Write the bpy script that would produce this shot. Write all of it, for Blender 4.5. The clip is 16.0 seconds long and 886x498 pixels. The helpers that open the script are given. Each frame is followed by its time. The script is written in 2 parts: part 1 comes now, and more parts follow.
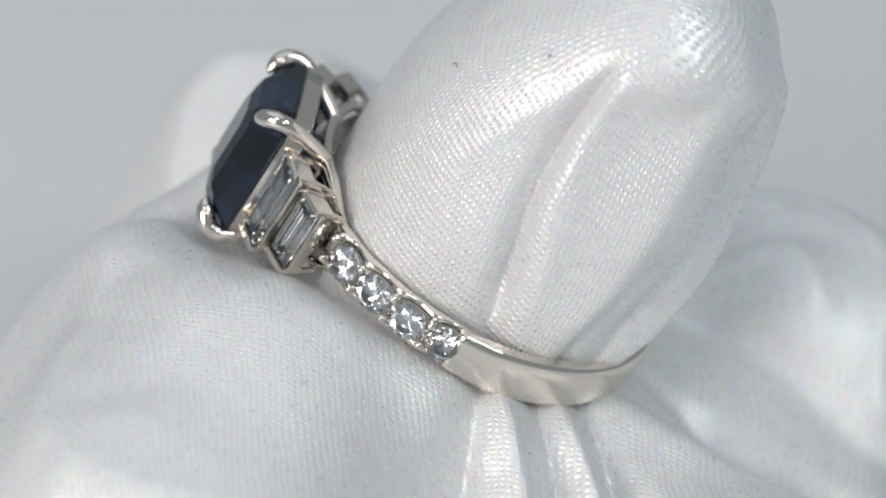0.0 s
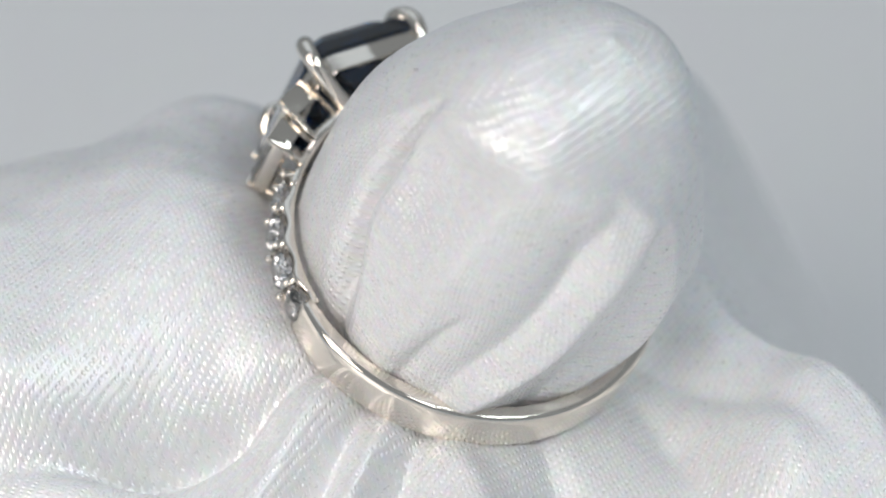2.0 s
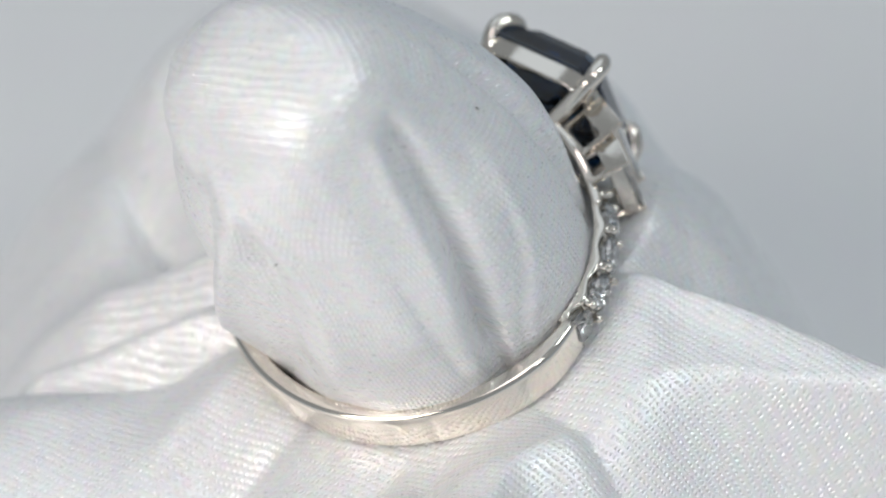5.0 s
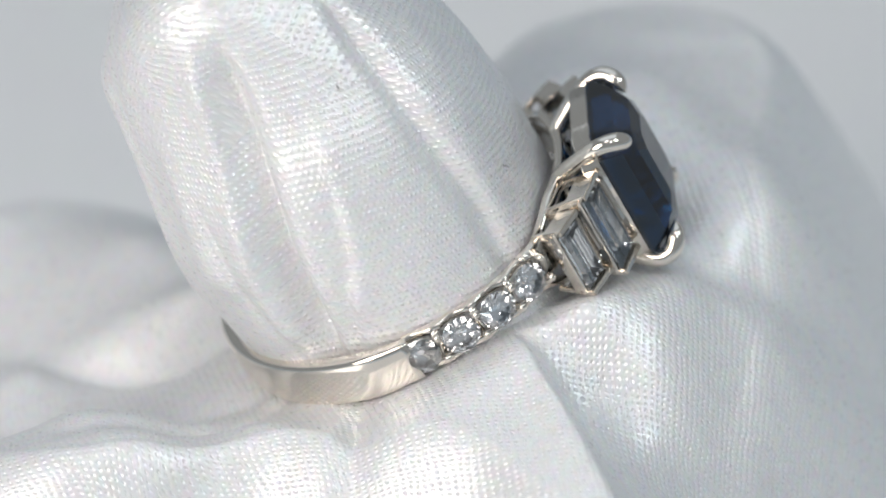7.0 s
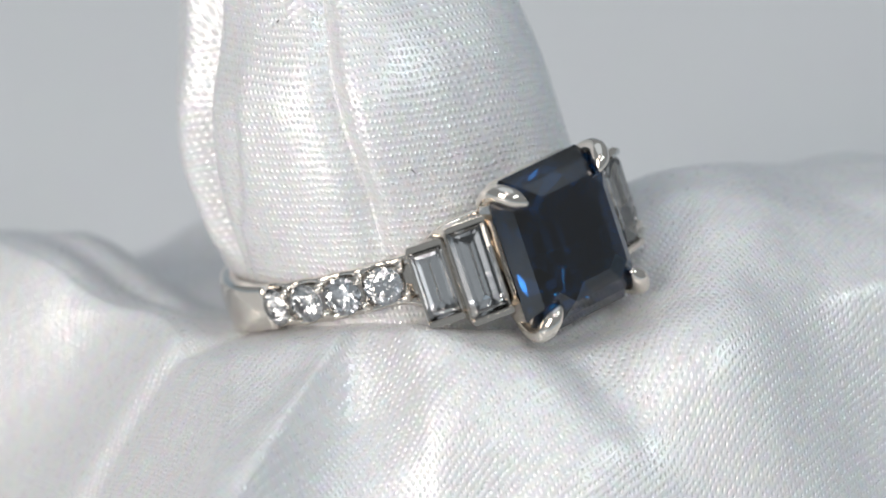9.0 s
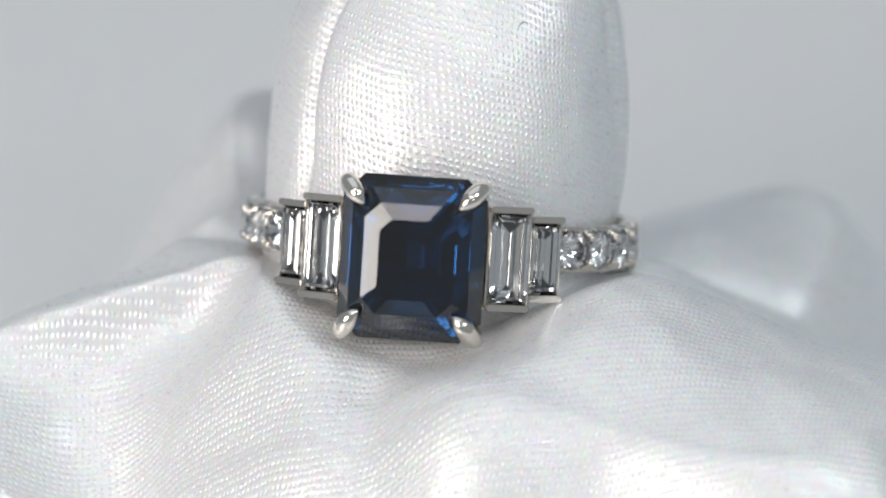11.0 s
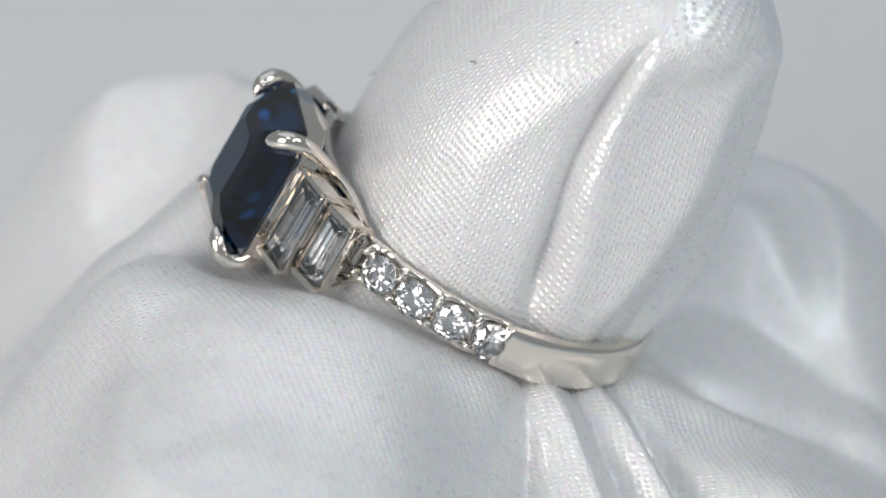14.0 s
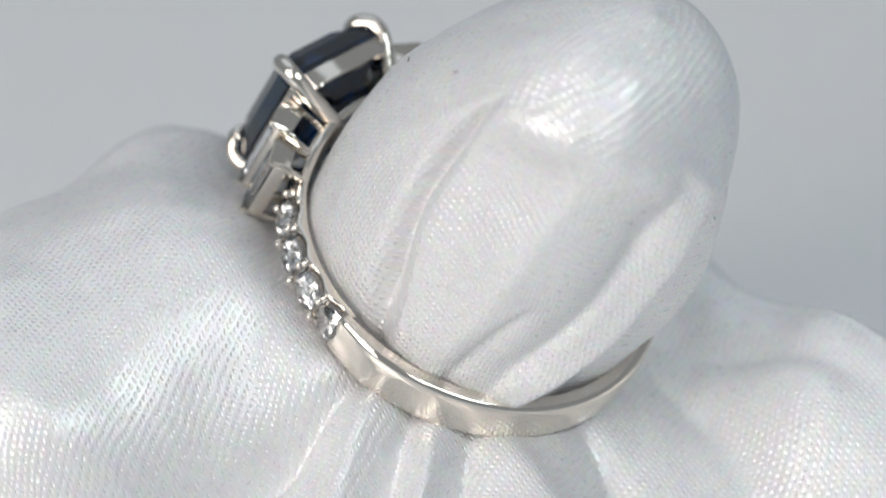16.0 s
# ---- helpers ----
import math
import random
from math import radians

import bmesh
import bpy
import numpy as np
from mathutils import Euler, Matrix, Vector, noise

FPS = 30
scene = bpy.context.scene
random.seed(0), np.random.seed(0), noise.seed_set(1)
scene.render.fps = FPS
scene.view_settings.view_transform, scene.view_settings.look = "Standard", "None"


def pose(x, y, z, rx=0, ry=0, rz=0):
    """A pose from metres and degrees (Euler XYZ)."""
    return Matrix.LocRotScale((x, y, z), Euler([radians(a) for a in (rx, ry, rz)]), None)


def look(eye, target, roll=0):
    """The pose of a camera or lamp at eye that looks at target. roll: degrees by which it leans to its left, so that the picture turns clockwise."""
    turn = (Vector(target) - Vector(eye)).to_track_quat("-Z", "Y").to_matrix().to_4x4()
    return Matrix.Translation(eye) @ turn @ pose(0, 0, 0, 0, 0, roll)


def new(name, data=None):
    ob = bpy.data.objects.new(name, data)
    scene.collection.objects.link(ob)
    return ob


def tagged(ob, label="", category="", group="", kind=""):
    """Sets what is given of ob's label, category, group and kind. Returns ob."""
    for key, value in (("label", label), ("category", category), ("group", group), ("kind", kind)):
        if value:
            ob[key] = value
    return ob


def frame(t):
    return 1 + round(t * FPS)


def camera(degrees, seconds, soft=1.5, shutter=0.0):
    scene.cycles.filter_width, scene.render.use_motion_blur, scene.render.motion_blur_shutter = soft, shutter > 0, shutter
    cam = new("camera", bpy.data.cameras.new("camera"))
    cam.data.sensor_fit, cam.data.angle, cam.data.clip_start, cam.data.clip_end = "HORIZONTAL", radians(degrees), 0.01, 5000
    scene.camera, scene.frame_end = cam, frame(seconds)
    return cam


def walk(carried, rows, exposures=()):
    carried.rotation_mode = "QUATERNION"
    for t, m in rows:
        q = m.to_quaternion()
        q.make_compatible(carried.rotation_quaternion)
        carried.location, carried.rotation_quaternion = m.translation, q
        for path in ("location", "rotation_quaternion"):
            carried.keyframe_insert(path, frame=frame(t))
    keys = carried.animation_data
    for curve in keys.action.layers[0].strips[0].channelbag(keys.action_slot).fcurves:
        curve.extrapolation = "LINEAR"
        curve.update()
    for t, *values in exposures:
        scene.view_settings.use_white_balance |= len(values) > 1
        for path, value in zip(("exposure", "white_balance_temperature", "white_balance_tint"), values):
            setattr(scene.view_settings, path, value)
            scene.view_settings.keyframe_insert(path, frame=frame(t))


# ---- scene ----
MM = 0.001
PERIOD = 14.56                       # seconds for one turn of the turntable


def turn(t):
    """The turntable's turn at t seconds."""
    return pose(0, 0, 0, 0, 0, -360 / PERIOD * (t - 11.0))


# ---- camera: stands still, long lens ----
cam = camera(8.0, 16.0, soft=2.0)
cam.data.dof.use_dof = True
cam.data.dof.focus_distance = 0.300
cam.data.dof.aperture_fstop = 34
eye = look((0, -261.03 * MM, 163.37 * MM), (0.13 * MM, 0, 0), 1.5)
walk(cam, [(0.0, eye), (16.0, eye)], exposures=[(0.0, -0.17), (1.5, -0.18), (3.5, -0.14), (7.0, -0.08), (9.0, -0.15), (11.5, -0.04), (12.7, -0.01), (14.0, -0.14), (15.0, -0.18), (16.0, -0.19)])

# ---- light: two soft lamps beside the camera, one above, two added in front, a dim room ----
world = bpy.data.worlds.new("room_light")
scene.world = world
world.use_nodes = True
world.node_tree.nodes["Background"].inputs[0].default_value = (0.86, 0.938, 1.0, 1)
world.node_tree.nodes["Background"].inputs[1].default_value = 0.31
scene.view_settings.exposure = 0.0


def lamp(name, at, to, size, watts, colour):
    d = bpy.data.lights.new(name, "AREA")
    d.shape, d.size, d.size_y, d.energy, d.color = "RECTANGLE", size[0], size[1], watts, colour
    ob = new(name, d)
    ob.matrix_world = look(at, to)
    return ob


def around(azimuth, height, dist):
    """A place round the turntable: azimuth from the camera's side towards its left, and height, in degrees."""
    a, h = radians(azimuth), radians(height)
    return (-dist * math.sin(a) * math.cos(h), -dist * math.cos(a) * math.cos(h), dist * math.sin(h))


lamp("lamp_left", around(40, 24, 0.6), (0, 0, 0), (0.27, 0.32), 2.12, (1.0, 0.935, 0.875))
lamp("lamp_right", around(-62, 50, 0.6), (0, 0, 0), (0.13, 0.13), 0.62, (0.86, 0.98, 1.0))
# two unseen lamps, added to put sparkle into the diamonds and the satin
lamp("sparkle_fill", around(14, 64, 0.6), (0, 0, 0), (0.15, 0.15), 0.26, (1.0, 0.93, 0.96))
lamp("sparkle_fill", around(-26, 44, 0.6), (0, 0, 0), (0.07, 0.07), 0.28, (0.95, 0.97, 1.0))
lamp("lamp_above", around(165, 70, 0.6), (0, 0, 0), (0.6, 0.6), 0.65, (0.78, 0.89, 1.0))


# ---- materials ----
def material(name):
    m = bpy.data.materials.new(name)
    m.use_nodes = True
    return m, m.node_tree.nodes, m.node_tree.links, m.node_tree.nodes["Principled BSDF"]


def satin(name, weave):
    m, nodes, links, p = material(name)
    p.inputs["Specular IOR Level"].default_value = 1.0
    p.inputs["Metallic"].default_value = 0.12
    p.inputs["Anisotropic"].default_value = 0.5
    p.inputs["Sheen Weight"].default_value = 0.1
    uv = nodes.new("ShaderNodeUVMap")
    uv.uv_map = "UVMap"
    tangent = nodes.new("ShaderNodeTangent")
    tangent.direction_type, tangent.uv_map = "UV_MAP", "UVMap"
    links.new(tangent.outputs[0], p.inputs["Tangent"])

    def maths(op, a, b=None):
        n = nodes.new("ShaderNodeMath")
        n.operation = op
        for i, v in enumerate((a, b)):
            if v is None:
                continue
            if isinstance(v, (int, float)):
                n.inputs[i].default_value = v
            else:
                links.new(v, n.inputs[i])
        return n.outputs[0]

    def noisy(scale, detail, vector):
        n = nodes.new("ShaderNodeTexNoise")
        n.inputs["Scale"].default_value = scale
        n.inputs["Detail"].default_value = detail
        links.new(vector, n.inputs["Vector"])
        return n

    # cloth coordinates in mm, a little uneven, turned to the bias of the weave
    wob = noisy(0.5, 2, uv.outputs[0])
    bent = nodes.new("ShaderNodeVectorMath")
    bent.operation = "MULTIPLY_ADD"
    bent.inputs[1].default_value = (0.5, 0.5, 0)
    links.new(wob.outputs["Color"], bent.inputs[0])
    links.new(uv.outputs[0], bent.inputs[2])
    shiver = noisy(2.4, 1, uv.outputs[0])
    bent2 = nodes.new("ShaderNodeVectorMath")
    bent2.operation = "MULTIPLY_ADD"
    bent2.inputs[1].default_value = (0.10, 0.10, 0)
    links.new(shiver.outputs["Color"], bent2.inputs[0])
    links.new(bent.outputs[0], bent2.inputs[2])
    turned = nodes.new("ShaderNodeVectorRotate")
    turned.rotation_type = "Z_AXIS"
    turned.inputs["Angle"].default_value = radians(14)
    links.new(bent2.outputs[0], turned.inputs["Vector"])
    xyz = nodes.new("ShaderNodeSeparateXYZ")
    links.new(turned.outputs[0], xyz.inputs[0])
    rows = maths("SINE", maths("MULTIPLY", xyz.outputs[1], 2 * math.pi / 0.37))
    half = maths("MULTIPLY", xyz.outputs[1], math.pi / 0.37)
    dots = maths("SINE", maths("ADD", maths("MULTIPLY", xyz.outputs[0], 2 * math.pi / 0.27), half))
    up = lambda v: maths("ADD", maths("MULTIPLY", v, 0.5), 0.5)
    weave_height = maths("POWER", maths("MULTIPLY", up(rows), maths("ADD", maths("MULTIPLY", up(dots), 0.92), 0.08)), 1.5)
    slack = nodes.new("ShaderNodeUVMap")
    slack.uv_map = "Slack"
    loose = nodes.new("ShaderNodeSeparateXYZ")
    links.new(slack.outputs[0], loose.inputs[0])
    weave_height = maths("MULTIPLY", weave_height, maths("SUBTRACT", 1.0, loose.outputs[0]))
    drawn = nodes.new("ShaderNodeVectorMath")
    drawn.operation = "MULTIPLY"
    drawn.inputs[1].default_value = (2.4, 4.5, 1.0)
    links.new(turned.outputs[0], drawn.inputs[0])
    fine = noisy(1.0, 3, drawn.outputs[0])
    slub = noisy(1.1, 3, uv.outputs[0])
    # pastel glints of the silky threads, painted into the base colour, and faint unevenness of the white
    hue = noisy(1.7, 3, uv.outputs[0])
    tint = nodes.new("ShaderNodeMix")
    tint.data_type = "RGBA"
    tint.inputs[0].default_value = 0.18
    tint.inputs[6].default_value = (0.81, 0.81, 0.81, 1)
    links.new(hue.outputs["Color"], tint.inputs[7])
    gain = nodes.new("ShaderNodeMix")
    gain.data_type, gain.blend_type = "RGBA", "MULTIPLY"
    gain.inputs[0].default_value = 1.0
    gain.inputs[7].default_value = (1.105, 1.1, 1.105, 1)
    links.new(tint.outputs[2], gain.inputs[6])
    # threads of uneven height catch the light one by one
    height = maths("MULTIPLY", weave_height, maths("ADD", maths("MULTIPLY", fine.outputs["Fac"], 3.0), -0.5))
    # glossy raised threads over a duller ground weave; shade of the gaps painted into the colour
    glint = maths("MINIMUM", height, 1.0)
    thread_shade = nodes.new("ShaderNodeMix")
    thread_shade.data_type, thread_shade.blend_type = "RGBA", "MULTIPLY"
    thread_shade.inputs[0].default_value = 1.0
    links.new(gain.outputs[2], thread_shade.inputs[6])
    links.new(maths("ADD", maths("MULTIPLY", glint, 0.14), maths("ADD", maths("MULTIPLY", loose.outputs[0], 0.05), 0.95)), thread_shade.inputs[7])
    links.new(thread_shade.outputs[2], p.inputs["Base Color"])
    links.new(maths("ADD", maths("MULTIPLY", glint, 0.34), 0.12), p.inputs["Metallic"])
    b1 = nodes.new("ShaderNodeBump")
    b1.inputs["Strength"].default_value = weave
    b1.inputs["Distance"].default_value = 0.035 * MM
    links.new(height, b1.inputs["Height"])
    b2 = nodes.new("ShaderNodeBump")
    b2.inputs["Strength"].default_value = 0.3
    b2.inputs["Distance"].default_value = 0.06 * MM
    links.new(slub.outputs["Fac"], b2.inputs["Height"])
    links.new(b1.outputs[0], b2.inputs["Normal"])
    links.new(b2.outputs[0], p.inputs["Normal"])
    rough = nodes.new("ShaderNodeMapRange")
    rough.inputs["To Min"].default_value = 0.17
    rough.inputs["To Max"].default_value = 0.46
    links.new(fine.outputs["Fac"], rough.inputs["Value"])
    links.new(rough.outputs[0], p.inputs["Roughness"])
    return m


def metal():
    m, nodes, links, p = material("white_gold")
    p.inputs["Base Color"].default_value = (0.82, 0.76, 0.685, 1)
    p.inputs["Metallic"].default_value = 1.0
    tc = nodes.new("ShaderNodeTexCoord")
    n = nodes.new("ShaderNodeTexNoise")
    n.inputs["Scale"].default_value = 900
    n.inputs["Detail"].default_value = 5
    links.new(tc.outputs["Object"], n.inputs["Vector"])
    r = nodes.new("ShaderNodeMapRange")
    r.inputs["To Min"].default_value, r.inputs["To Max"].default_value = 0.06, 0.15
    links.new(n.outputs["Fac"], r.inputs["Value"])
    links.new(r.outputs[0], p.inputs["Roughness"])
    b = nodes.new("ShaderNodeBump")
    b.inputs["Strength"].default_value, b.inputs["Distance"].default_value = 0.25, 0.03 * MM
    links.new(n.outputs["Fac"], b.inputs["Height"])
    links.new(b.outputs[0], p.inputs["Normal"])
    return m


def gem(name, colour, ior):
    m, nodes, links, p = material(name)
    p.inputs["Base Color"].default_value = (*colour, 1)
    p.inputs["Roughness"].default_value = 0.0
    p.inputs["IOR"].default_value = ior
    p.inputs["Transmission Weight"].default_value = 1.0
    return m


def plain(name, colour, roughness):
    m, nodes, links, p = material(name)
    tc = nodes.new("ShaderNodeTexCoord")
    n = nodes.new("ShaderNodeTexNoise")
    n.inputs["Scale"].default_value = 40
    links.new(tc.outputs["Object"], n.inputs["Vector"])
    mix = nodes.new("ShaderNodeMix")
    mix.data_type = "RGBA"
    mix.inputs[6].default_value = (*colour, 1)
    mix.inputs[7].default_value = (*[c * 0.85 for c in colour], 1)
    links.new(n.outputs["Fac"], mix.inputs[0])
    links.new(mix.outputs[2], p.inputs["Base Color"])
    p.inputs["Roughness"].default_value = roughness
    return m


SATIN = satin("white_satin", 1.0)
GOLD = metal()
SAPPHIRE = gem("sapphire", (0.0032, 0.025, 0.08), 1.77)
DIAMOND = gem("diamond", (1.0, 1.0, 1.0), 2.42)
LINT = plain("dark_fibre", (0.05, 0.045, 0.04), 0.8)
TABLE = plain("grey_board", (0.46, 0.55, 0.635), 0.5)

# ---- ring's frame on the turntable: x across the finger, y along it, z out through the stone ----
CENTRE = Vector((0.0, 1.5, 0.02))
AX = Vector((0.9929, -0.1172, 0.0220)).normalized()
AZ = Vector((-0.110, -0.877, 0.467))
AZ = (AZ - AX * AZ.dot(AX)).normalized()
AY = AZ.cross(AX)
RING = Matrix((AX, AY, AZ)).transposed().to_4x4()
RING.translation = CENTRE * MM


def on_ring(x, y, z):
    """Turntable place, in mm, of a place in the ring's frame."""
    return CENTRE + AX * x + AY * y + AZ * z


def smooth(a, b, v):
    v = min(1.0, max(0.0, (v - a) / (b - a)))
    return v * v * (3 - 2 * v)


def bell(v, width):
    return math.exp(-(v / width) ** 2)


def wrap(a):
    """An angle in degrees between -180 and 180."""
    return (a + 180) % 360 - 180


def between(table, v):
    """Smooth value at v of a short table of (v, value)."""
    if v <= table[0][0]:
        return table[0][1]
    for i in range(len(table) - 1):
        (a, p), (b, q) = table[i], table[i + 1]
        if v <= b:
            m0 = (q - table[i - 1][1]) / (b - table[i - 1][0]) if i else (q - p) / (b - a)
            m1 = (table[i + 2][1] - p) / (table[i + 2][0] - a) if i + 2 < len(table) else (q - p) / (b - a)
            s, h = (v - a) / (b - a), b - a
            return ((2 * s**3 - 3 * s * s + 1) * p + (s**3 - 2 * s * s + s) * h * m0
                    + (3 * s * s - 2 * s**3) * q + (s**3 - s * s) * h * m1)
    return table[-1][1]


def grid(name, rows, uvs, mat, closed, parent, slack=lambda i: 0.0, own=None):
    """A sheet out of rows of places in mm, with cloth coordinates in mm."""
    n, k = len(rows), len(rows[0])
    verts = [(p[0] * MM, p[1] * MM, p[2] * MM) for row in rows for p in row]
    faces, luv, lsl = [], [], []
    for i in range(n - 1):
        for j in range(k if closed else k - 1):
            j2 = (j + 1) % k
            faces.append((i * k + j, i * k + j2, (i + 1) * k + j2, (i + 1) * k + j))
            end = uvs[i][j2] if j2 else uvs[i][k]
            end2 = uvs[i + 1][j2] if j2 else uvs[i + 1][k]
            four = own(i, j, j2) if own else None
            luv += four or [*uvs[i][j], *end, *end2, *uvs[i + 1][j]]
            lsl += [slack(i), 0.0, slack(i), 0.0, slack(i + 1), 0.0, slack(i + 1), 0.0]
    me = bpy.data.meshes.new(name)
    me.from_pydata(verts, [], faces)
    me.uv_layers.new(name="UVMap").data.foreach_set("uv", luv)
    me.uv_layers.new(name="Slack").data.foreach_set("uv", lsl)
    me.polygons.foreach_set("use_smooth", [True] * len(faces))
    me.materials.append(mat)
    ob = new(name, me)
    ob.parent = parent
    return ob


# ---- cloth ----
HILL = (0.7663, 0.017, -0.6045, -0.0108, -0.0205, -0.0194, 0.001235, 0.000059, 0.001087)


# by direction, every 22.5 degrees from x towards y
REACH = (18.1, 17.7, 27.3, 22.4, 21.0, 23.1, 14.0, 13.0, 14.2, 26.2, 18.4, 15.5, 15.4, 17.7, 25.4, 23.2)
LIFT = (-1.9, -2.6, 1.8, -0.2, 0.0, 4.0, 0.2, -0.7, 0.1, 1.0, -3.6, -0.3, 1.0, -1.3, -1.3, -1.2)


def ring_value(table, way):
    """Smooth value in a direction, in degrees, out of an even table round the turntable."""
    n = len(table)
    q = way % 360 / 360 * n
    i, f = int(q) % n, q - int(q)
    a, b, c, d = table[i - 1], table[i], table[(i + 1) % n], table[(i + 2) % n]
    return b + 0.5 * f * (c - a + f * (2 * a - 5 * b + 4 * c - d + f * (3 * (b - c) + d - a)))


def hill(x, y):
    """Height of the draped cloth, in mm, before its folds."""
    r = math.hypot(x, y)
    k = (1 + (r / 17.5) ** 6) ** (-1 / 6)
    a, b = x * k, y * k
    h = HILL
    z = (h[0] + h[1] * a + h[2] * b + h[3] * a * a + h[4] * a * b + h[5] * b * b
         + h[6] * b**3 + h[7] * a * b * b + h[8] * a * a * b)
    way = math.degrees(math.atan2(y, x))
    # lobes of cloth: how far each reaches before it falls away, and how high it lies
    reach = ring_value(REACH, way)
    z += ring_value(LIFT, way) * smooth(12, 20, r)
    z -= (0.10 + 0.25 * bell(wrap(way - 135), 40)) * max(0.0, min(r, reach) - r * k)
    over = max(0.0, r - reach)
    z -= 1.7 * over * over / (over + 4.0)
    z -= 3.5 * math.exp(-((x - 15.5) / 6.5) ** 2 - ((y + 0.3) / 5.0) ** 2)
    z += 1.4 * math.exp(-((x + 9.5) / 5.0) ** 2 - ((y + 11.0) / 4.5) ** 2)
    z -= 3.9 * math.exp(-((x - 0.3) / 6.8) ** 2 - ((y + 9.3) / 4.4) ** 2)
    return z


FLOOR = -34.0


def soft_floor(z):
    d = z - FLOOR
    return FLOOR + 0.5 * (d + math.sqrt(d * d + 40.0))


# pleats that run out from the ring: angle from the stone towards x at the ring, drift per mm,
# widths on either side in degrees, depth in mm (minus: a valley), start and end along the cloth
PLEATS = (
    (-106, 0.6, 4, 7, -1.1, 9.6, 34), (-124, -1.1, 8, 9, 0.7, 9.6, 30),
    (-150, -2.2, 6, 5, -1.0, 9.6, 26), (98, -1.35, 4, 3.2, -2.2, 9.6, 36), (107, 0.2, 4, 4, 1.1, 9.6, 24),
    (118, -0.1, 3, 3, -1.7, 9.6, 26), (127, -0.4, 3.5, 3.5, 1.0, 9.6, 24), (136, -1.0, 3.5, 4, -1.9, 9.6, 26),
    (150, 1.6, 9, 8, 1.6, 9.6, 26), (175, -0.8, 5, 4, -1.4, 9.6, 24), (-138, -1.2, 4, 4, -0.8, 9.6, 24),
    (-66, 2.9, 11, 6, -1.2, 18, 44), (-40, 0.75, 4, 9, 0.9, 10, 30),
)


def crease(d, left, right):
    w = left if d < 0 else right
    return math.exp(1.0 - math.sqrt(1.0 + (d / w) ** 2 * 2.0)) if abs(d) < 8 * w else 0.0


def folds(phi, rho):
    z = 0.0
    for at, drift, left, right, depth, r0, r1 in PLEATS:
        d = wrap(phi - at - drift * (min(rho, 32) - 10))
        grow = (0.22 * (r0 < 12) + (1 - 0.22 * (r0 < 12)) * smooth(r0 - 1, r0 + 4.5, rho)) * (1 - 0.6 * smooth(20, r1, rho))
        z += depth * grow * crease(d, left, right)
    # one open pleat beside the stone: a crisp edge, a slope down, then slowly back up
    wide = min(80.0, 8.0 * max(0.1, rho - 9.3))
    d = phi + 57.5 + 0.3 * max(0.0, min(rho, 24) - 9.3)
    if -16 < d < wide:
        deep = min(2.9, 0.62 * max(0.0, rho - 9.3)) * (1 - smooth(20, 30, rho))
        e = 0.5 * (d + math.sqrt(d * d + 0.4))
        z += 0.25 * deep * math.exp(-(d / 6.0) ** 2)
        z -= deep * (1 - math.exp(-e / 4.5)) * (1 - smooth(0.15, 1.0, d / wide))
    # a shallow gully in the cloth below the stone
    z -= 1.3 * bell(phi - 0.7 * (rho - 20) + 2, 6) * smooth(14, 17, rho) * (1 - smooth(23, 29, rho))
    a = radians(phi)
    p = Vector((rho * math.sin(a), rho * math.cos(a), 0))
    z += 0.35 * smooth(10, 18, rho) * noise.noise(p * 0.16) + 0.10 * noise.noise(p * 0.45)
    z += 2.2 * smooth(26, 60, rho) * noise.noise(p * 0.035 + Vector((3, 1, 0)))
    return z


def skirt_place(phi, rho):
    a = radians(phi)
    d = AX * math.sin(a) + AZ * math.cos(a)
    x, y = CENTRE.x + rho * d.x, CENTRE.y + rho * d.y
    off = -1.5 - 3.3 * bell(phi, 40)
    zp = (AY.dot(CENTRE) + off - AY.x * x - AY.y * y) / AY.z
    t = smooth(9.5, 13.5, rho)
    z = zp * (1 - t) + hill(x, y) * t
    z = soft_floor(z + folds(phi, rho))
    return (x, y, z)


def skirt(name, r0, r1, n, k, mat, parent):
    rows, uvs = [], []
    along = [r0] * k
    for i in range(n + 1):
        rho = r0 + (r1 - r0) * i / n
        rows.append([skirt_place(wrap(360 * j / k), rho) for j in range(k)])
        # the weave follows the cloth's own length down each fold
        if i:
            along = [s + math.dist(p, q) for s, p, q in zip(along, rows[-1], rows[-2])]
        uv = [(s * math.sin(2 * math.pi * j / k), s * math.cos(2 * math.pi * j / k)) for j, s in enumerate(along)]
        uvs.append(uv + [uv[0]])
    return grid(name, rows, uvs, mat, True, parent, lambda i: 0.92 * smooth(21, 42, r0 + (r1 - r0) * i / n))


FRONT = ((-3, 7.6), (0, 7.8), (3, 7.8), (6, 7.8), (9, 7.5), (12, 6.5), (15, 4.9), (17.5, 3.3), (19.5, 1.7), (20.8, 0.0), (21.2, -1.29))
BACK = ((-3, -8.4), (0, -8.7), (3, -9.0), (6, -9.3), (9, -9.1), (12, -8.7), (15, -8.2), (17, -7.5), (19, -6.2), (20.3, -4.3), (21.2, -1.31))
SIDE = ((-3, 8.4), (0, 8.5), (3, 8.6), (7, 8.5), (10, 8.2), (13, 7.6), (15, 7.2), (17, 6.7), (19, 5.6), (20.5, 3.6), (21.2, 0.02))
OTHER_SIDE = ((-3, 8.4), (0, 8.5), (3, 8.5), (7, 8.3), (10, 7.9), (13, 6.8), (15, 6.1), (17, 5.4), (19, 4.4), (20.5, 2.8), (21.2, 0.02))
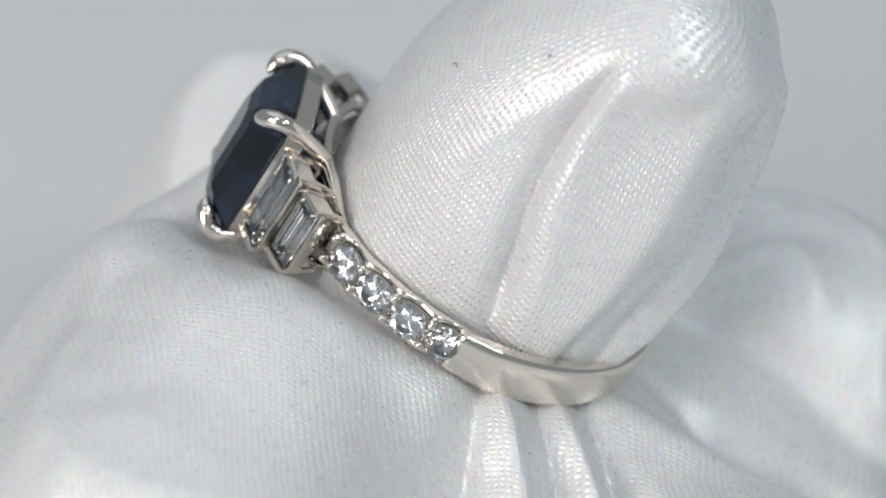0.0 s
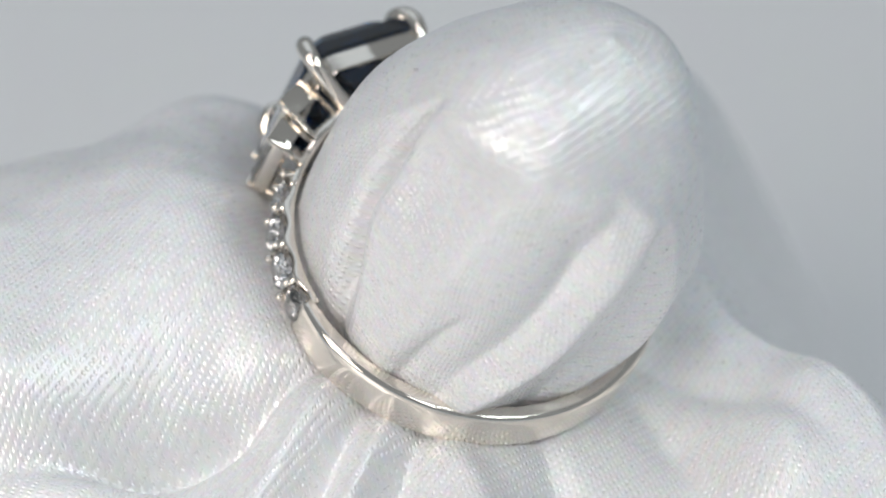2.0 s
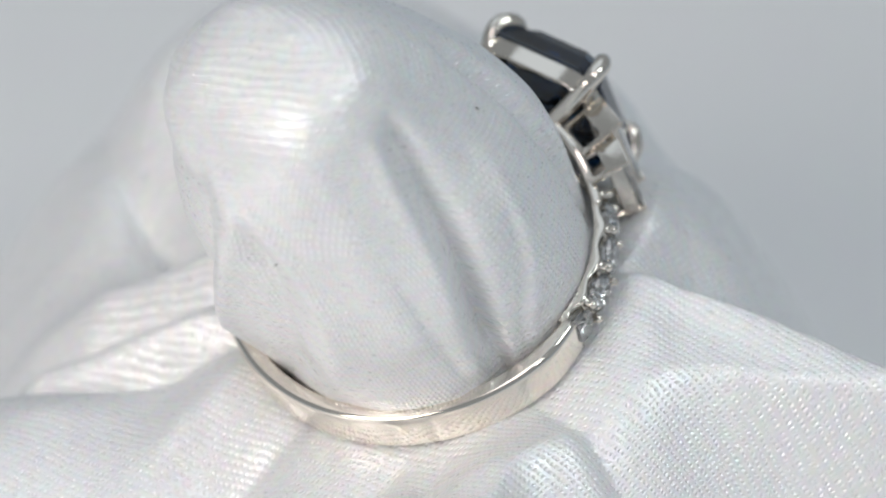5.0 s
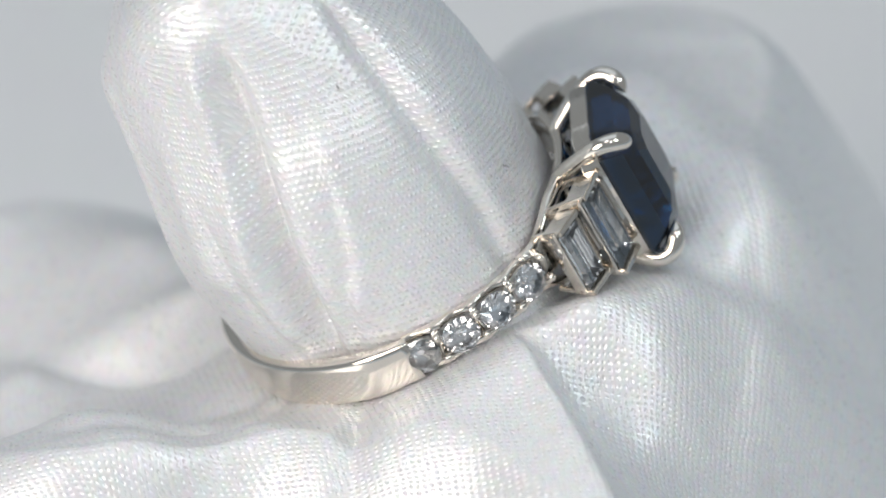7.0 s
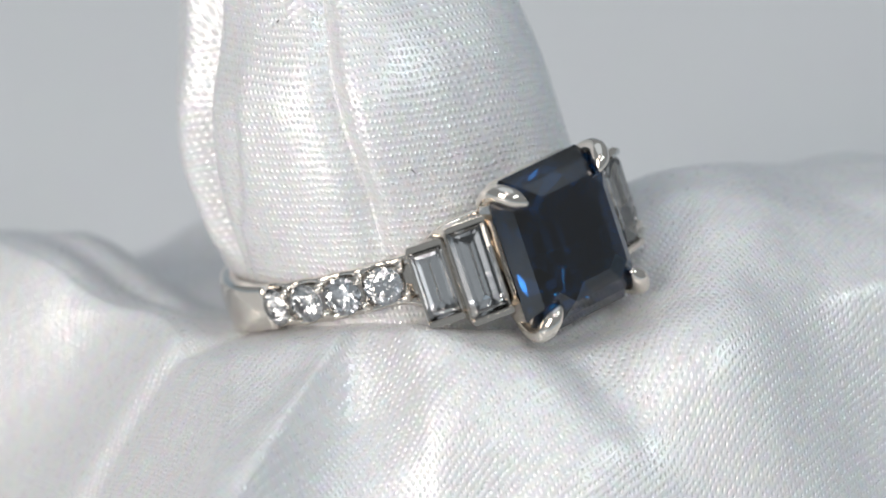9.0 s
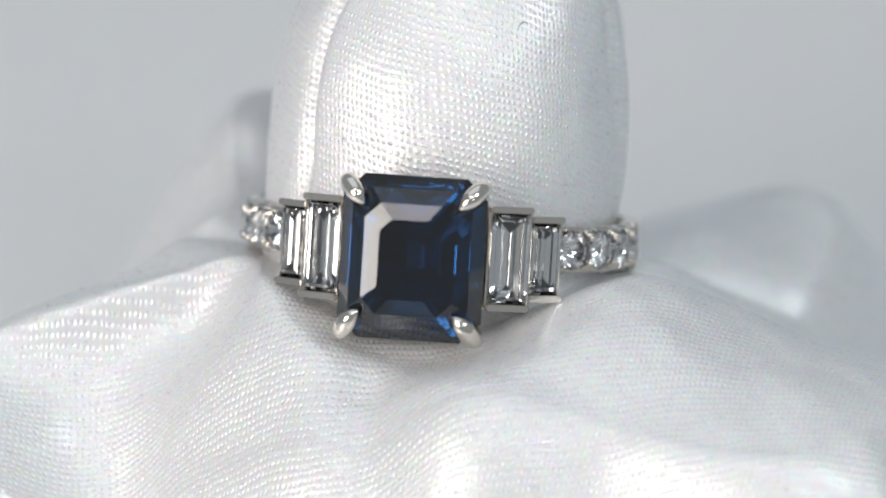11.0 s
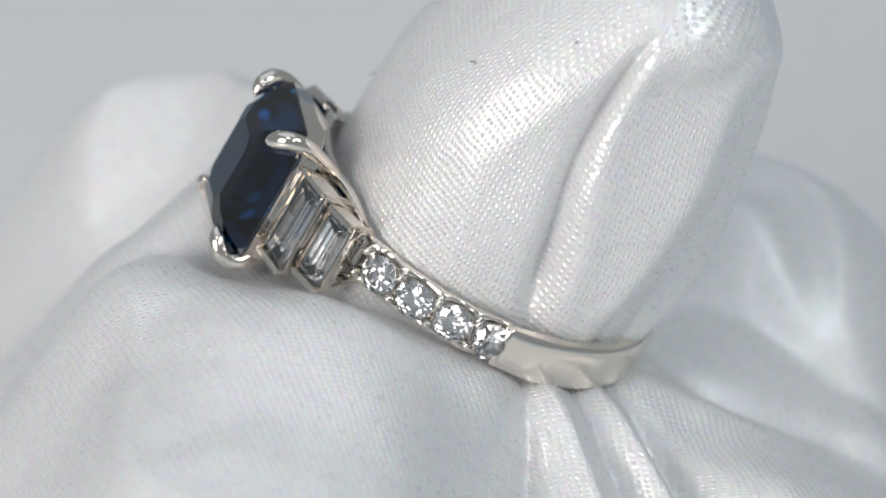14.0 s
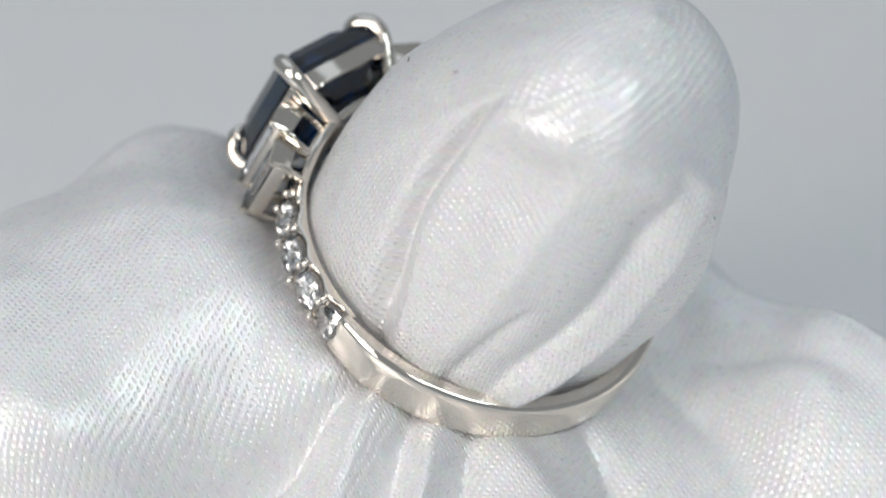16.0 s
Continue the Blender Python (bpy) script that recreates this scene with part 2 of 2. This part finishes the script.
# lengthwise creases: (along the finger, angle) twice or more, widths either side, depth, start and end
CREASES = (
    (((0, 97), (1.2, 93), (5, 87), (8.6, 81), (12, 76), (14.5, 72), (17, 70)), 2.4, 3.0, -1.3, -2, 17.5),
    (((0, 105), (1.2, 101), (5, 95), (8.6, 89), (12, 84), (14.5, 80), (17, 78)), 3.5, 6.0, 0.35, -1, 17),
    (((0, 112), (6, 116), (12, 119), (16, 121)), 9, 8, 0.5, -1, 17),
    (((0, 120), (2, 122), (5.6, 125), (8.5, 132)), 1.8, 4, -0.42, -2, 9),
    (((0, 134), (2.4, 139), (5.6, 146), (9.2, 155), (12.4, 164), (15.6, 168), (17.2, 168)), 8, 3.2, -0.62, -2, 18),
    (((0, 146), (3.4, 154), (6.2, 162), (9, 169), (13, 178), (16, 180), (18.4, 166)), 5, 5, 0.8, -1, 19),
    (((0, 168), (3.6, 180), (7, 184), (11, 189), (14, 187)), 4.5, 4.5, -0.42, -2, 16),
    (((1, 184), (3.8, 195), (7.6, 202), (12.6, 199), (16.4, 187), (18, 182)), 5, 6, 0.45, -1, 18.5),
    (((0, -108), (3.5, -106), (9.5, -100), (15, -90), (17.5, -86)), 7, 2.4, -1.6, -2, 18.5),
    (((0, -45), (3.5, -43), (9, -44), (12, -40), (16, -31)), 6, 2.6, -0.95, -2, 17),
    (((5, -92), (12, -76)), 5, 5, 0.25, 2, 14),
    (((0, -119), (9, -112), (15, -102), (18, -98)), 6, 5, 0.7, 1, 19),
    (((0, -100), (3, -96), (5.5, -90), (9.5, -84)), 3.5, 1.6, -0.35, -1, 11),
    (((0, -132), (12, -132)), 10, 10, 0.4, 5, 16),
    (((2, -122), (10, -125)), 1.6, 3.0, -0.2, 0, 12),
)
# the flat panel on one side of the finger: how far along the finger its rounded edge lies, by angle
PANEL = ((52, 7), (62, 11.5), (68, 14), (88, 16.3), (118, 17.6), (142, 17.3), (168, 15.6), (180, 14))


def finger_folds(phi, v):
    z = 0.0
    for path, left, right, depth, v0, v1 in CREASES:
        g = smooth(v0, v0 + 2, v) * (1 - smooth(v1 - 3.5, v1, v))
        if g > 0:
            z += depth * g * crease(wrap(phi - between(path, v)), left, right)
    z *= 0.35 + 0.65 * smooth(0.5, 4, v)
    if 50 < phi < 180:
        side = smooth(56, 96, phi) * (1 - smooth(158, 176, phi))
        d = v - between(PANEL, phi)
        z += side * (0.45 * bell(d - 0.9, 1.7) - 0.85 * smooth(-9, -3.0, d) * (1 - smooth(-3.0, 1.0, d)))
    a = radians(phi)
    p = Vector((3 * math.sin(a), 3 * math.cos(a), v * 0.22))
    return z + 0.40 * noise.noise(p * 0.5) + 0.10 * noise.noise(p * 1.4)


def square(c):
    return math.copysign(abs(c) ** 0.86, c)


def finger_place(phi, v):
    f, b = between(FRONT, v), between(BACK, v)
    s = between(SIDE, v) if phi > 0 else between(OTHER_SIDE, v)
    a = radians(phi)
    grow = 1 + finger_folds(phi, v) / 8.5 * min(1.0, s / 4)
    x = s * square(math.sin(a)) * grow + 0.3 * smooth(7, 13, v) * (1 - smooth(17, 21, v))
    return on_ring(x, v - 0.6 * smooth(13, 21, v), (f + b) / 2 + (f - b) / 2 * square(math.cos(a)) * grow)


def finger(parent):
    rows, uvs, n, k = [], [], 185, 400
    for i in range(n + 1):
        q = i / n
        v = -6.5 + 27.7 * (1 - (1 - q) ** 1.6)
        row, uv = [], []
        for j in range(k + 1):
            row.append(finger_place(wrap(360 * j / k), v))
            uv.append((radians(360 * j / k) * 8.5, v * 1.1))
        rows.append(row[:k])
        uvs.append(uv)

    def crown_cloth(i, j, j2):
        """Over the rounded end the cloth runs straight on."""
        side = (rows[i][j2] - rows[i][j]).cross(rows[i + 1][j] - rows[i][j])
        if i < 0.52 * n or abs(side.dot(AX)) > 0.8 * side.length:
            return None
        far = -1.0 if abs(wrap(360 * (j + 0.5) / k)) < 82 else 1.0
        out = []
        for p in (rows[i][j], rows[i][j2], rows[i + 1][j2], rows[i + 1][j]):
            d = p - CENTRE
            out += [d.dot(AX) * 1.05, d.dot(AY) * 0.64 + d.dot(AZ) * 0.64 * far]
        return out

    return grid("rolled_finger", rows, uvs, SATIN, True, parent, own=crown_cloth)


def cloth():
    ob = tagged(new("satin_cloth"), "white satin cloth pulled through the ring and draped in folds", "cloth")
    finger(ob)
    skirt("draped_skirt", 7.6, 46, 290, 900, SATIN, ob)
    skirt("outer_spread", 46, 150, 104, 450, SATIN, ob)
    return ob


# ---- ring ----
def part(name, bm, mat, parent, label=""):
    me = bpy.data.meshes.new(name)
    bmesh.ops.recalc_face_normals(bm, faces=bm.faces)
    bm.to_mesh(me)
    bm.free()
    me.materials.append(mat)
    ob = new(name, me)
    ob.parent = parent
    return tagged(ob, label)


def shade(bm, angle=35):
    """Smooth faces, with sharp edges kept sharp."""
    for f in bm.faces:
        f.smooth = True
    for e in bm.edges:
        if len(e.link_faces) == 2 and e.calc_face_angle() > radians(angle):
            e.smooth = False
    return bm


def loft(loops, close_ends=True, ring=False):
    """Skin over closed loops of places in mm."""
    bm = bmesh.new()
    vs = [[bm.verts.new(Vector(p) * MM) for p in lp] for lp in loops]
    k = len(vs[0])
    pairs = list(zip(vs, vs[1:])) + ([(vs[-1], vs[0])] if ring else [])
    for a, b in pairs:
        for j in range(k):
            bm.faces.new((a[j], a[(j + 1) % k], b[(j + 1) % k], b[j]))
    if close_ends and not ring:
        bm.faces.new(vs[0][::-1])
        bm.faces.new(vs[-1])
    return bm


def tube(places, radii, k=12, flat=1.0, cap=True):
    """A rod along places in mm; round ends."""
    pts = [Vector(p) for p in places]
    loops = []
    side = None
    for i, p in enumerate(pts):
        d = (pts[min(i + 1, len(pts) - 1)] - pts[max(i - 1, 0)]).normalized()
        if side is None:
            side = d.cross(Vector((0.3, 1, 0.2))).normalized()
        side = (side - d * side.dot(d)).normalized()
        up = d.cross(side)
        loops.append([p + side * (radii[i] * math.cos(2 * math.pi * j / k)) + up * (radii[i] * flat * math.sin(2 * math.pi * j / k)) for j in range(k)])
    return loft(loops)


def curve(points, n):
    """A smooth way of n places through a few points."""
    cols = [[(i, p[c]) for i, p in enumerate(points)] for c in range(3)]
    return [tuple(between(col, (len(points) - 1) * i / (n - 1)) for col in cols) for i in range(n)]


def bar(a, b, w, h, up, bevel=0.12):
    """A bevelled bar from a to b (mm), w across and h along up."""
    a, b, up = Vector(a), Vector(b), Vector(up)
    d = (b - a).normalized()
    up = (up - d * up.dot(d)).normalized()
    s = d.cross(up)
    sec = [(-w / 2, -h / 2), (w / 2, -h / 2), (w / 2, h / 2), (-w / 2, h / 2)]
    bm = loft([[p + s * x + up * y for x, y in sec] for p in (a, b)])
    bmesh.ops.bevel(bm, geom=list(bm.edges), offset=bevel * MM, segments=2, affect="EDGES", profile=0.6)
    return shade(bm, 50)


def octagon(hx, hy, cut):
    return [(hx - cut, -hy), (hx, -hy + cut), (hx, hy - cut), (hx - cut, hy), (-hx + cut, hy), (-hx, hy - cut), (-hx, -hy + cut), (-hx + cut, -hy)]


def step_cut(hx, hy, cut, levels):
    """An emerald-cut or baguette stone: levels of (inset, height) from table to keel."""
    loops = []
    for inset, z in levels:
        c = max(0.02, cut * (1 - 0.75 * inset / hx))
        x, y = max(0.04, hx - inset), max(0.3, hy - inset)
        loops.append([(px, py, z) for px, py in octagon(x, y, min(c, x * 0.8))])
    return loft(loops)


def brilliant(r):
    """A round brilliant, girdle at z = 0."""
    bm = bmesh.new()
    ring = lambda rad, z, k, off: [bm.verts.new((rad * math.cos(2 * math.pi * (j + off) / k) * MM, rad * math.sin(2 * math.pi * (j + off) / k) * MM, z * MM)) for j in range(k)]
    table, star, girdle = ring(0.56 * r, 0.30 * r, 8, 0.5), ring(0.80 * r, 0.19 * r, 8, 0), ring(r, 0.03 * r, 16, 0)
    low, mid = ring(r, -0.03 * r, 16, 0), ring(0.32 * r, -0.62 * r, 8, 0.5)
    tip = bm.verts.new((0, 0, -0.86 * r * MM))
    bm.faces.new(table)
    for j in range(8):
        j2 = (j + 1) % 8
        bm.faces.new((table[j - 1], table[j], star[j]))
        bm.faces.new((table[j], star[j], girdle[2 * j + 1]))
        bm.faces.new((table[j], girdle[2 * j + 1], star[j2]))
        bm.faces.new((star[j], girdle[2 * j], girdle[2 * j + 1]))
        bm.faces.new((star[j], girdle[2 * j - 1], girdle[2 * j]))
        bm.faces.new((low[2 * j], low[2 * j + 1], mid[j]))
        bm.faces.new((low[2 * j + 1], low[(2 * j + 2) % 16], mid[j]))
        bm.faces.new((low[(2 * j + 2) % 16], mid[j2], mid[j]))
        bm.faces.new((mid[j], mid[j2], tip))
    for j in range(16):
        bm.faces.new((girdle[j], girdle[(j + 1) % 16], low[(j + 1) % 16], low[j]))
    return bm


def round_section(r_in, r_out, hw, k=28):
    """Rounded band section: (radius, along the finger)."""
    out = []
    rc, ry, p = (r_in + r_out) / 2, (r_out - r_in) / 2, 0.5
    for j in range(k):
        a = 2 * math.pi * (j + 0.5) / k
        c, s = math.cos(a), math.sin(a)
        out.append((rc + ry * math.copysign(abs(c) ** p, c), hw * math.copysign(abs(s) ** p, s)))
    return out


def arc(a0, a1, n, section):
    """A bar bent along the ring, from angle to angle; section(a) gives (radius, along the finger) places."""
    loops = []
    for i in range(n + 1):
        a = a0 + (a1 - a0) * i / n
        t = radians(a)
        loops.append([(rad * math.sin(t), y, rad * math.cos(t)) for rad, y in section(a)])
    return loft(loops)


def shank(parent):
    part("band", shade(arc(89.5, 270.5, 90, lambda a: round_section(8.85, 9.66 + 0.26 * smooth(0, 16, 90.5 - abs(a - 180)), 1.12 + 0.1 * smooth(0, 16, 90.5 - abs(a - 180)))), 40), GOLD, parent)
    # the bridge under the head, and two rails that carry the round stones on either side
    part("bridge", shade(arc(-44, 44, 40, lambda a: round_section(8.75, 9.0 - 0.1 * smooth(40, 20, abs(a)), 1.0)), 40), GOLD, parent)
    for sx in (1, -1):
        for sy in (1, -1):
            edge = lambda a: [(rad, y + sy * 0.93) for rad, y in round_section(8.72, 9.2 + 0.12 * math.cos(2 * math.pi * (abs(a) - 42.15) / 12.9), 0.18, 12)]
            part("shoulder_rail", shade(arc(sx * 42, sx * 91, 60, edge), 40), GOLD, parent)


def posed(ob, m):
    ob.matrix_local = m
    return ob


def around_ring(angle, radius):
    """Pose on the ring at an angle from the stone, z outwards, x along the ring."""
    return pose(0, 0, 0, 0, angle, 0) @ pose(0, 0, radius * MM)


def ball(r, stretch=1.0, k=10):
    bm = bmesh.new()
    bmesh.ops.create_uvsphere(bm, u_segments=k, v_segments=k // 2 + 2, radius=r * MM)
    for v in bm.verts:
        v.co.z *= stretch
    for f in bm.faces:
        f.smooth = True
    return bm


def ring():
    top = tagged(new("ring"), "white gold ring with an emerald-cut blue sapphire, baguette and round diamonds", "ring")
    shank(top)
    # sapphire
    zg, yg = 11.3, -0.5
    stone = part("sapphire", step_cut(3.42, 3.88, 1.0, [(2.0, 1.8), (1.25, 1.56), (0.58, 0.95), (0, 0.06), (0, -0.06), (0.8, -0.85), (1.8, -1.75), (2.9, -2.35), (3.41, -2.52)]),
                 SAPPHIRE, top, "deep blue emerald-cut sapphire")
    posed(stone, pose(0, yg * MM, zg * MM))
    # prongs at the four cut corners
    for sx in (1, -1):
        for sy in (1, -1):
            # the pair on the cloth's side stands a little further out
            o = 0.0 if sy > 0 else -0.12
            way = curve([(1.95 * sx, yg + 2.1 * sy, 8.7), (2.6 * sx, yg + 2.8 * sy, 9.9), (3.08 * sx, yg + (3.4 - o) * sy, 11.2), (3.08 * sx, yg + (3.4 - o) * sy, 12.0), (2.7 * sx, yg + 2.98 * sy, 12.52), (2.25 * sx, yg + 2.5 * sy, 12.74)], 22)
            rad = [0.44] * 12 + [0.45, 0.46, 0.47, 0.47, 0.46, 0.43, 0.37, 0.29, 0.19, 0.07]
            part("prong", shade(tube(way, rad, 14), 60), GOLD, top)
    # gallery rails
    def rail(hx, hy, cut, z, w, h, name):
        outer, inner = [[(x, y + yg) for x, y in o] for o in (octagon(hx, hy, cut), octagon(hx - w, hy - w, cut * 0.8))]
        lo, hi = z - h / 2, z + h / 2
        loops = [[(x, y, lo) for x, y in outer], [(x, y, hi) for x, y in outer], [(x, y, hi) for x, y in inner], [(x, y, lo) for x, y in inner]]
        bm = loft(loops, ring=True)
        bmesh.ops.recalc_face_normals(bm, faces=bm.faces)
        bmesh.ops.bevel(bm, geom=list(bm.edges), offset=0.08 * MM, segments=2, affect="EDGES")
        return part(name, shade(bm, 50), GOLD, top)
    rail(3.34, 3.76, 0.95, 10.72, 0.4, 1.02, "upper_rail")
    # two rails along the finger carry the head, and draw in towards the shoulders
    for sy in (1, -1):
        edge = lambda a: [(rad, y - 0.3 * smooth(46, 36, abs(a)) + sy * (0.92 + 1.15 * smooth(46, 22, abs(a)))) for rad, y in round_section(8.72, 9.22, 0.24, 12)]
        part("base_rail", shade(arc(-47, 47, 48, edge), 40), GOLD, top)
    for sx in (1, -1):
        rib = bar((1.7 * sx, yg - 2.0, 8.72), (1.7 * sx, yg + 2.0, 8.72), 0.5, 0.4, (0, 0, 1), 0.1)
        part("cross_rib", rib, GOLD, top)

    def end_plate(hw, y_top, y_low, depth):
        """The wall at a baguette's end: a leaning plate with a small window near its foot."""
        hx, out = hw + 0.12, 0.16
        frame_loops = []
        lean = lambda z: y_top + (y_low - y_top) * max(0.0, -z - 0.5) / (depth - 0.5)
        side = 1 if y_top > 0 else -1
        outer = [(-hx, 0.3), (hx, 0.3), (hx, -depth), (-hx, -depth)]
        inner = [(-hx + 0.24, -0.85), (hx - 0.24, -0.85), (hx - 0.24, -depth + 0.22), (-hx + 0.24, -depth + 0.22)]
        for pts, dy in ((outer, out), (inner, out), (inner, -out), (outer, -out)):
            frame_loops.append([(x, lean(z) + side * dy, z) for x, z in pts])
        bm = loft(frame_loops, ring=True)
        bmesh.ops.recalc_face_normals(bm, faces=bm.faces)
        bmesh.ops.bevel(bm, geom=list(bm.edges), offset=0.06 * MM, segments=2, affect="EDGES")
        return shade(bm, 50)

    # stepped baguettes on either shoulder
    for sx in (1, -1):
        for cx, cz, tilt, hw, hl, depth, low in ((4.46, 10.3, 22, 0.92, 2.15, 2.15, 1.9), (6.0, 8.85, 34, 0.76, 1.7, 1.75, 1.55)):
            m = pose(cx * sx * MM, -0.3 * MM, cz * MM, 0, tilt * sx, 0)
            b = part("baguette_diamond", step_cut(hw, hl, 0.03, [(0.36, 0.32), (0.2, 0.24), (0, 0.04), (0, -0.04), (0.35, -0.34), (hw - 0.02, -0.72)]), DIAMOND, top, "clear baguette-cut diamond")
            posed(b, m)
            for sy in (1, -1):
                posed(part("end_plate", end_plate(hw, sy * (hl + 0.18), sy * low, depth), GOLD, top), m)
            for k in (1, -1):
                e = bar((k * (hw + 0.07), -hl - 0.1, -0.42), (k * (hw + 0.07), hl + 0.1, -0.42), 0.16, 0.7, (0, 0, 1), 0.05)
                posed(part("side_rail", e, GOLD, top), m)
    # round diamonds on both shoulders, in scalloped collets with beads
    for sx in (1, -1):
        for i in range(4):
            a = sx * (48.6 + 12.9 * i)
            d = part("round_diamond", brilliant(0.95), DIAMOND, top, "round brilliant diamond")
            posed(d, around_ring(a, 9.42) @ pose(0, 0, 0, 0, 0, 17 * i))
        for i in range(5):
            a = sx * (48.6 + 12.9 * (i - 0.5))
            for sy in (0.62, -0.62) if i < 4 else ():
                posed(part("bead", ball(0.23, 1.2), GOLD, top), around_ring(a, 9.55) @ pose(0, sy * MM, 0))
                posed(part("bead_post", shade(tube([(0, sy * 1.4, -0.62), (0, sy * 1.3, -0.3), (0, sy * 1.05, 0.05)], [0.26, 0.24, 0.2], 10), 60), GOLD, top), around_ring(a, 9.5))
            cross = bar((0, -0.85, -0.62), (0, 0.85, -0.62), 0.28, 0.26, (0, 0, 1), 0.06)
            posed(part("cross_bar", cross, GOLD, top), around_ring(a, 9.5))
    return top


# ---- lint on the cloth ----
def lint(place, length, turn_z):
    """A short dark fibre, bent, lying on the cloth; place in mm."""
    n = 9
    way = [((i / (n - 1) - 0.5) * length, 0.25 * length * math.sin(math.pi * i / (n - 1)), 0.02) for i in range(n)]
    bm = shade(tube(way, [0.012] + [0.022] * (n - 2) + [0.01], 6), 80)
    me = bpy.data.meshes.new("lint_fibre")
    bm.to_mesh(me)
    bm.free()
    me.materials.append(LINT)
    return tagged(new("lint_fibre", me), "tiny dark lint fibre caught on the white satin", "lint", "lint on the cloth"), pose(*[c * MM for c in place], 60, 0, turn_z)


# ---- the table ----
def table():
    bm = bmesh.new()
    bmesh.ops.create_cone(bm, cap_ends=True, segments=96, radius1=0.45, radius2=0.45, depth=0.02)
    bmesh.ops.bevel(bm, geom=[e for e in bm.edges], offset=0.003, segments=2, affect="EDGES")
    me = bpy.data.meshes.new("table_top")
    bm.to_mesh(me)
    bm.free()
    me.materials.append(TABLE)
    ob = tagged(new("table_top", me), "round pale grey table top under the cloth", "table", kind="structure")
    ob.location.z = (FLOOR - 1.0) * MM - 0.01
    return ob


table()
sheet = cloth()
jewel = ring()
fibres = [lint(finger_place(phi, v), size, rz) for phi, v, size, rz in
          ((25, 10.6, 0.5, 30), (-25, 4.6, 0.45, 70), (-60, 13.0, 0.35, 10), (48, 14.5, 0.3, 120), (-165, 12.5, 0.4, 45))]


def motions():
    steps = [i * 0.5 for i in range(33)]
    walk(sheet, [(t, turn(t)) for t in steps])
    for ob, m in fibres:
        walk(ob, [(t, turn(t) @ m) for t in steps])
    walk(jewel, [(t, turn(t) @ RING) for t in steps])


motions()
